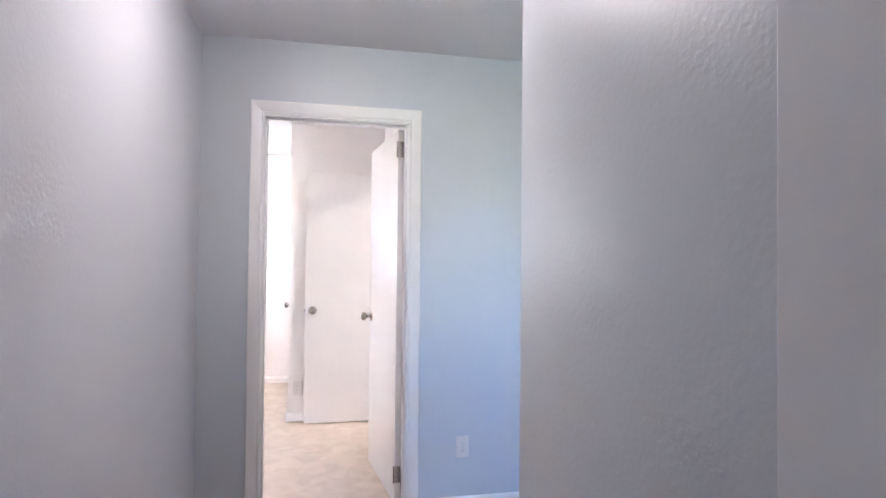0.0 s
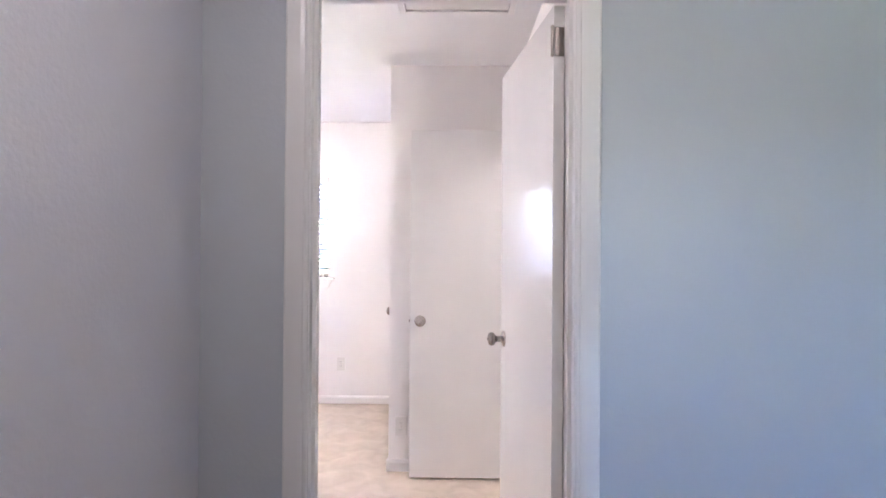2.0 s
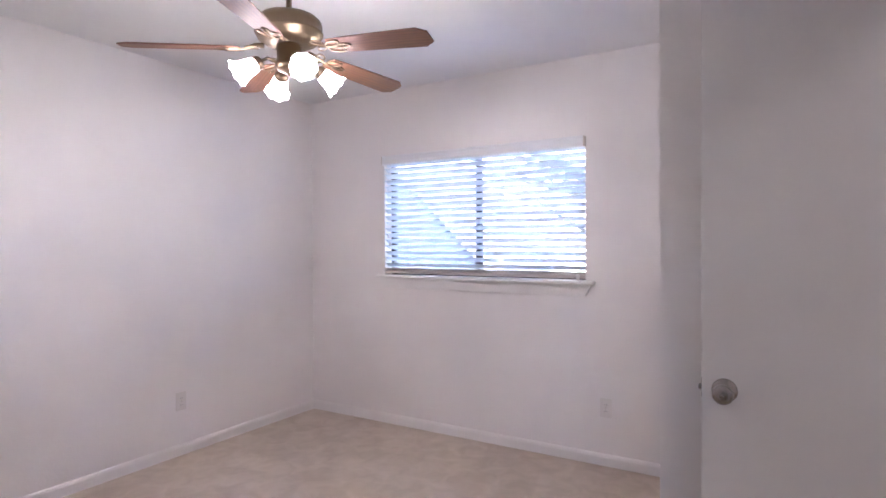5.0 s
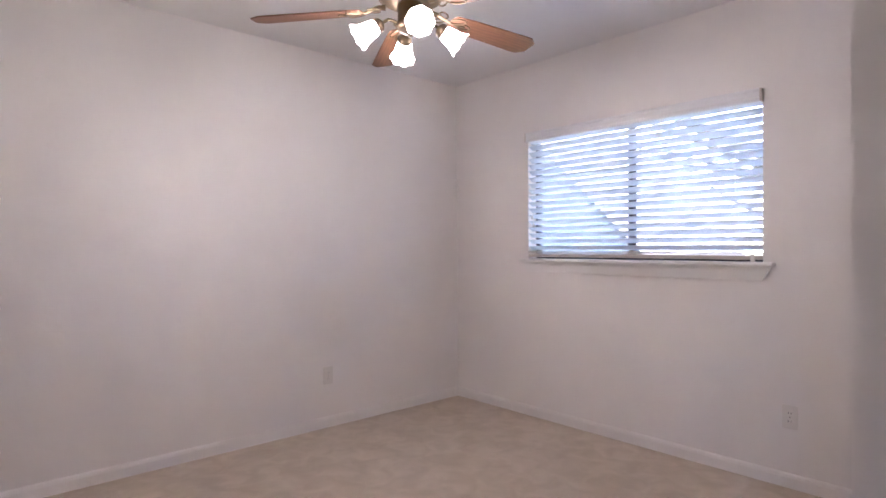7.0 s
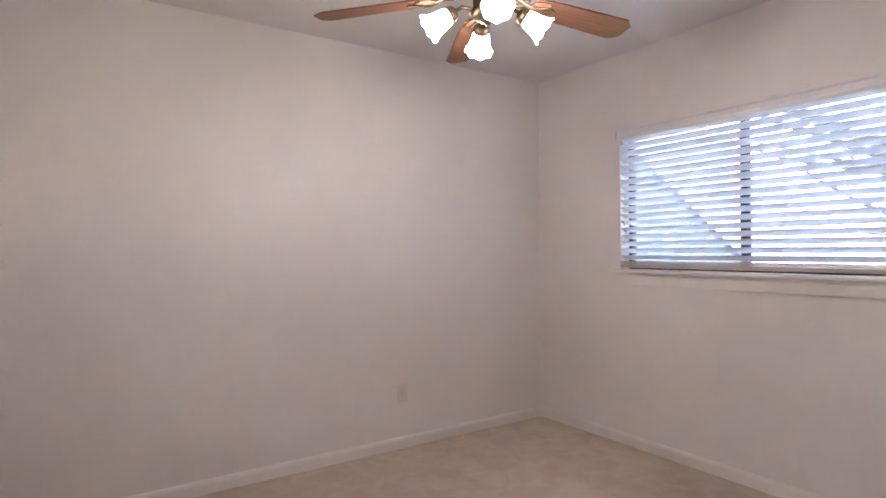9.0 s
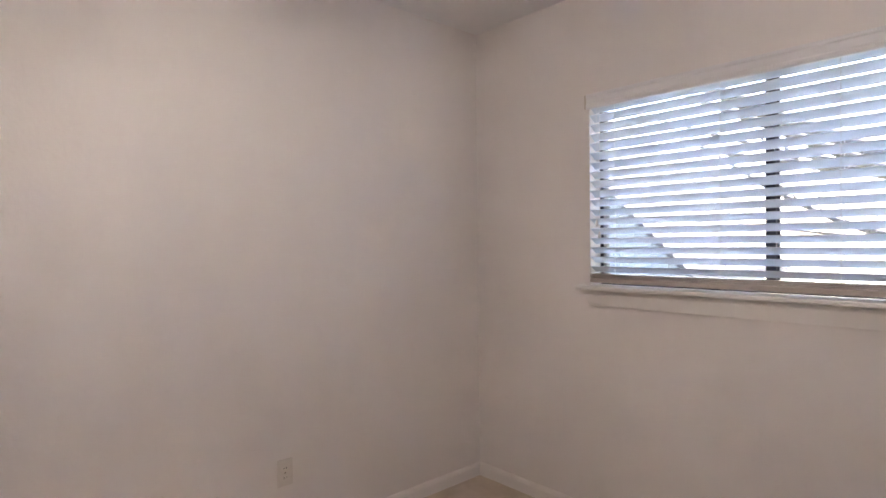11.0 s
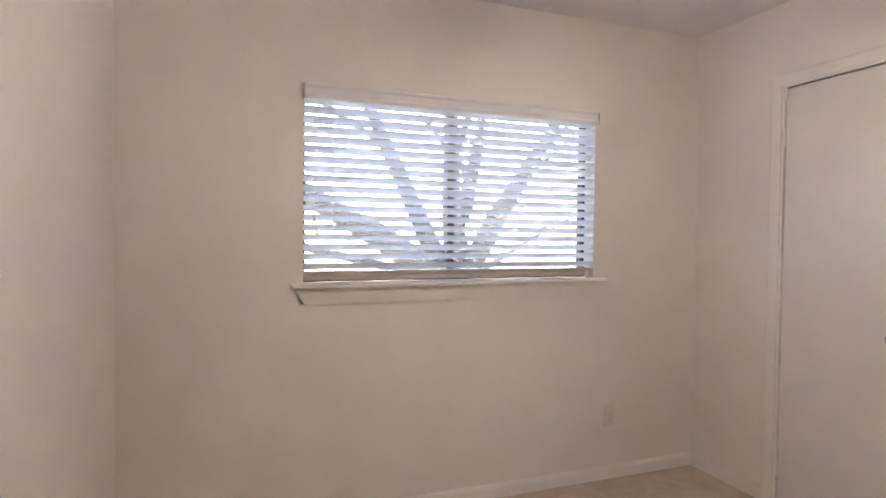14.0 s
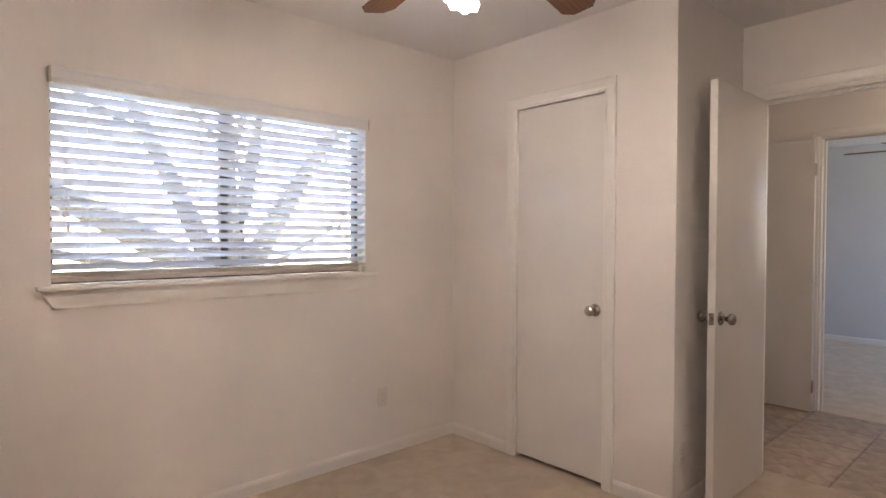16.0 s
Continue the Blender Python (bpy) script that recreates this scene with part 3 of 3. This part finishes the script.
outer = ((0.021, 0.0), (0.027, -0.004), (0.034, -0.018), (0.038, -0.04), (0.041, -0.06), (0.047, -0.08), (0.055, -0.094), (0.058, -0.098))
inner = tuple((r - 0.003, z) for r, z in outer[::-1])
bm = lathe(outer, 48, 0.035, 8)
SHADE_MESH = mesh_of("glass_shade", bm, SHADE, True)
BULB_MESH = mesh_of("bulb", lathe(((0.0, 0.0), (0.011, -0.002), (0.012, -0.02), (0.02, -0.036), (0.023, -0.05), (0.019, -0.065), (0.01, -0.072), (0.0, -0.074)), 20), BULB, True)
FITTER_MESH = mesh_of("shade_fitter", lathe(((0.0, 0.022), (0.012, 0.022), (0.024, 0.014), (0.03, 0.004), (0.0305, -0.01), (0.027, -0.012))), BRASS, True)
bm = tube(bmesh.new(), [(0.04, 0, -0.385), (0.062, 0, -0.362), (0.088, 0, -0.356), (0.118, 0, -0.374)], 0.0065, 8)
ARM_MESH = mesh_of("light_arm", bm, BRASS, True)
for k in range(4):
    turn = pose(0, 0, 0.002, 0, 0, -29 + 90 * k)
    arm = part("light_arm", ARM_MESH, BRASS, fan, "", turn)
    tip = pose(0.13, 0, -0.384, 0, -56, 0)
    part("shade_fitter", FITTER_MESH, BRASS, arm, "", tip)
    part("glass_shade", SHADE_MESH, SHADE, arm, "glowing frosted tulip glass shade", tip @ pose(0, 0, -0.004) @ Matrix.Diagonal((0.93, 0.93, 0.93, 1)))
    part("bulb", BULB_MESH, BULB, arm, "lit bulb", tip)

# ---- ceiling access panel ----
hatch = thing("ceiling_access_panel", pose(0.035, 0.81, H), "white framed access panel in the bedroom ceiling", "access panel")
part("panel", soft_box(-0.235, -0.235, -0.007, 0.235, 0.235, -0.001, 0.001, 1), TRIM, hatch)
for k in range(4):
    rail = soft_box(-0.268, 0.237, -0.014, 0.268, 0.268, 0.0, 0.002, 1) if k % 2 else soft_box(-0.236, 0.237, -0.014, 0.236, 0.268, 0.0, 0.002, 1)
    part("frame_strip", rail, TRIM, hatch, "", pose(0, 0, 0, 0, 0, 90 * k))

# ---- hall light ----
dome = thing("hall_ceiling_light", pose(-0.1, -1.15, H), "lit white glass dome light on the hall ceiling", "ceiling light")
part("base_plate", lathe(((0.15, 0.0), (0.155, -0.008), (0.15, -0.02), (0.0, -0.021))), NICKEL, dome, "", None, True)
part("diffuser", lathe(((0.142, -0.021), (0.138, -0.04), (0.115, -0.068), (0.07, -0.086), (0.0, -0.092))), DOME, dome, "lit frosted glass bowl", None, True)

side = thing("side_hall_light", pose(1.25, 0.8, H), "lit white glass dome light on the side hall ceiling", "ceiling light")
part("base_plate", dome.children[0].data, NICKEL, side)
part("diffuser", lathe(((0.142, -0.021), (0.138, -0.04), (0.115, -0.068), (0.07, -0.086), (0.0, -0.092))), SIDE_DOME, side, "lit frosted glass bowl", None, True)
strike = soft_box(D1L + 0.0125, 0.07, 0.9, D1L + 0.0155, 0.1, 0.96, 0.0006, 1)
solid("trim_strike_plate", strike, NICKEL, label="satin nickel strike plate on the door jamb", category="strike plate", kind="structure")

# ---- far room fan, seen as thin dark blades ----
ff = thing("far_room_fan", pose(4.4, 1.62, H), "dark ceiling fan in the far room", "ceiling fan")
part("downrod", lathe(((0.05, 0.0), (0.045, -0.03), (0.012, -0.05), (0.012, -0.2)), 16), BRASS, ff)
part("motor_housing", lathe(((0.03, -0.18), (0.12, -0.2), (0.13, -0.25), (0.08, -0.3), (0.0, -0.31)), 24), BRASS, ff, "", None, True)
for k in range(5):
    part("blade", BLADE_MESH, OAK, ff, "", pose(0, 0, -0.25, 0, 0, 20 + 72 * k) @ pose(0, 0, 0, -12, 0, 0))


# ---- outdoors ----
bm = bmesh.new()
bmesh.ops.create_grid(bm, x_segments=60, y_segments=60, size=400)
solid("ground", bm, GRASS, m=pose(0, 0, -0.35), label="dry green lawn outside the window", category="ground", kind="structure")

rs = random.Random(7)
tree = thing("oak_tree", pose(0.5, 9.2, -0.35), "many-stemmed grey oak tree outside the window", "tree")
bm = bmesh.new()
tips = []


def limb(p, d, length, r, depth):
    """A tapered, wandering limb that forks."""
    pts, radii = [p.copy()], [r]
    q, dd = p.copy(), d.normalized()
    steps = 6
    for i in range(steps):
        dd = (dd + Vector((rs.uniform(-1, 1), rs.uniform(-1, 1), rs.uniform(-0.5, 0.8))) * 0.09).normalized()
        q = q + dd * length / steps
        pts.append(q.copy())
        radii.append(r * (1 - 0.5 * (i + 1) / steps))
        if depth > 0 and i >= 2 and rs.random() < 0.5:
            side = (dd + Vector((rs.uniform(-1, 1), rs.uniform(-1, 1), rs.uniform(-0.3, 0.7))) * 0.9).normalized()
            limb(q, side, length * rs.uniform(0.45, 0.7), radii[-1] * 0.5, depth - 1)
        if depth <= 1:
            tips.append(q.copy())
    tube(bm, pts, radii, 7)
    if depth > 0:
        limb(q, dd, length * 0.6, radii[-1], depth - 1)


base = Vector((0, 0, 0))
tube(bm, [(0, 0, -0.2), (0, 0, 0.2), (0, 0, 0.75), (0, 0, 1.15)], [0.55, 0.44, 0.38, 0.36], 14)
fork = Vector((0, 0, 0.95))
for dx, dy, dz, r, ln in ((-1.3, -0.1, 0.9, 0.26, 3.8), (-0.5, 0.2, 1.2, 0.21, 3.6), (-0.12, -0.15, 1.2, 0.2, 3.6), (0.2, 0.2, 1.2, 0.19, 3.4), (0.66, 0.0, 1.0, 0.18, 3.4), (0.4, -0.3, 1.2, 0.13, 3.2), (-1.5, 0.4, 0.5, 0.12, 3.0), (1.3, 0.5, 0.6, 0.1, 2.6)):
    limb(fork + Vector((dx * 0.22, dy * 0.2, 0)), Vector((dx, dy, dz)), ln, r * 0.9, 3)
part("trunk", bm, BARK, tree, "rough grey trunk with spreading limbs", None, True)
verts, faces = [], []
for t in tips:
    for _ in range(4 if t.z > 2.9 and t.x > -2.2 else 0):
        c = t + Vector((rs.gauss(0, 0.2), rs.gauss(0, 0.2), rs.gauss(0, 0.16)))
        u = Vector((rs.uniform(-1, 1), rs.uniform(-1, 1), rs.uniform(-1, 1))).normalized()
        v = u.orthogonal().normalized()
        s = rs.uniform(0.025, 0.05)
        k = len(verts)
        verts += [c - u * s, c - v * s * 0.45, c + u * s, c + v * s * 0.45]
        faces.append((k, k + 1, k + 2, k + 3))
me = bpy.data.meshes.new("crown")
me.from_pydata([tuple(p) for p in verts], [], faces)
me.materials.append(LEAF)
part("crown", me, LEAF, tree, "sparse small green leaves")

# neighbour's shed with a steep roof falling to the right
shed = thing("garden_shed", pose(-8.6, 10.2, -0.35), "grey boarded garden building with a steep shingle roof", "shed")
bm = bmesh.new()
v = [bm.verts.new(p) for p in ((-3.2, 0, 0), (3.2, 0, 0), (3.2, 0, 1.3), (0, 0, 4.45), (-3.2, 0, 1.3), (-3.2, 4, 0), (3.2, 4, 0), (3.2, 4, 1.3), (0, 4, 4.45), (-3.2, 4, 1.3))]
for f in ((0, 1, 2, 3, 4), (9, 8, 7, 6, 5), (1, 6, 7, 2), (0, 4, 9, 5), (2, 7, 8, 3), (4, 3, 8, 9)):
    bm.faces.new([v[i] for i in f])
part("wall", bm, SIDING, shed)
for i in range(21):
    x = -3.05 + i * 0.305
    part("batten", box(bmesh.new(), x - 0.02, -0.025, 0, x + 0.02, -0.002, 1.3 + (3.2 - abs(x)) * 0.984 - 0.03), SIDING, shed)
for s in (-1, 1):
    bm = bmesh.new()
    w = [bm.verts.new(p) for p in ((0, -0.3, 4.52), (s * 3.6, -0.3, 0.98), (s * 3.6, 4.3, 0.98), (0, 4.3, 4.52), (0, -0.3, 4.64), (s * 3.6, -0.3, 1.1), (s * 3.6, 4.3, 1.1), (0, 4.3, 4.64))]
    for f in ((3, 2, 1, 0), (4, 5, 6, 7), (0, 1, 5, 4), (1, 2, 6, 5), (2, 3, 7, 6), (3, 0, 4, 7)):
        bm.faces.new([w[i] for i in f])
    part("roof", bm, SHINGLE, shed, "dark shingle roof slope")

# ---- hall tiles, last ----
boxes("floor_hall", [(HL - 0.12, -4.4, -0.1, 3.52, 0.06, -0.006)], GROUT, "grey grout bed of the hall tiles", "floor")
side_floor = boxes("floor_side_hall", [(XD + 0.12, 0.06, -0.1, XF + 0.02, YW, -0.006)], GROUT, "stone-look tiled side hall floor", "floor")
TS = 0.45
TILE_MESH = mesh_of("tile", soft_box(-TS / 2 + 0.003, -TS / 2 + 0.003, -0.009, TS / 2 - 0.003, TS / 2 - 0.003, 0.0, 0.0015, 1), TILE)
for parent, x0, x1, y0, y1 in ((side_floor, XD + 0.12, XF + 0.02, 0.12, 3.2), (bpy.data.objects["floor_hall"], HL, 3.4, -4.28, 0.0)):
    nx, ny = math.ceil((x1 - x0) / TS), math.ceil((y1 - y0) / TS)
    sx, sy = (x1 - x0) / nx / TS, (y1 - y0) / ny / TS
    for i in range(nx):
        for j in range(ny):
            t = part("tile", TILE_MESH, TILE, parent, "", pose(x0 + (i + 0.5) * TS * sx, y0 + (j + 0.5) * TS * sy, random.uniform(-0.0006, 0)))
            t.scale = (sx, sy, 1)
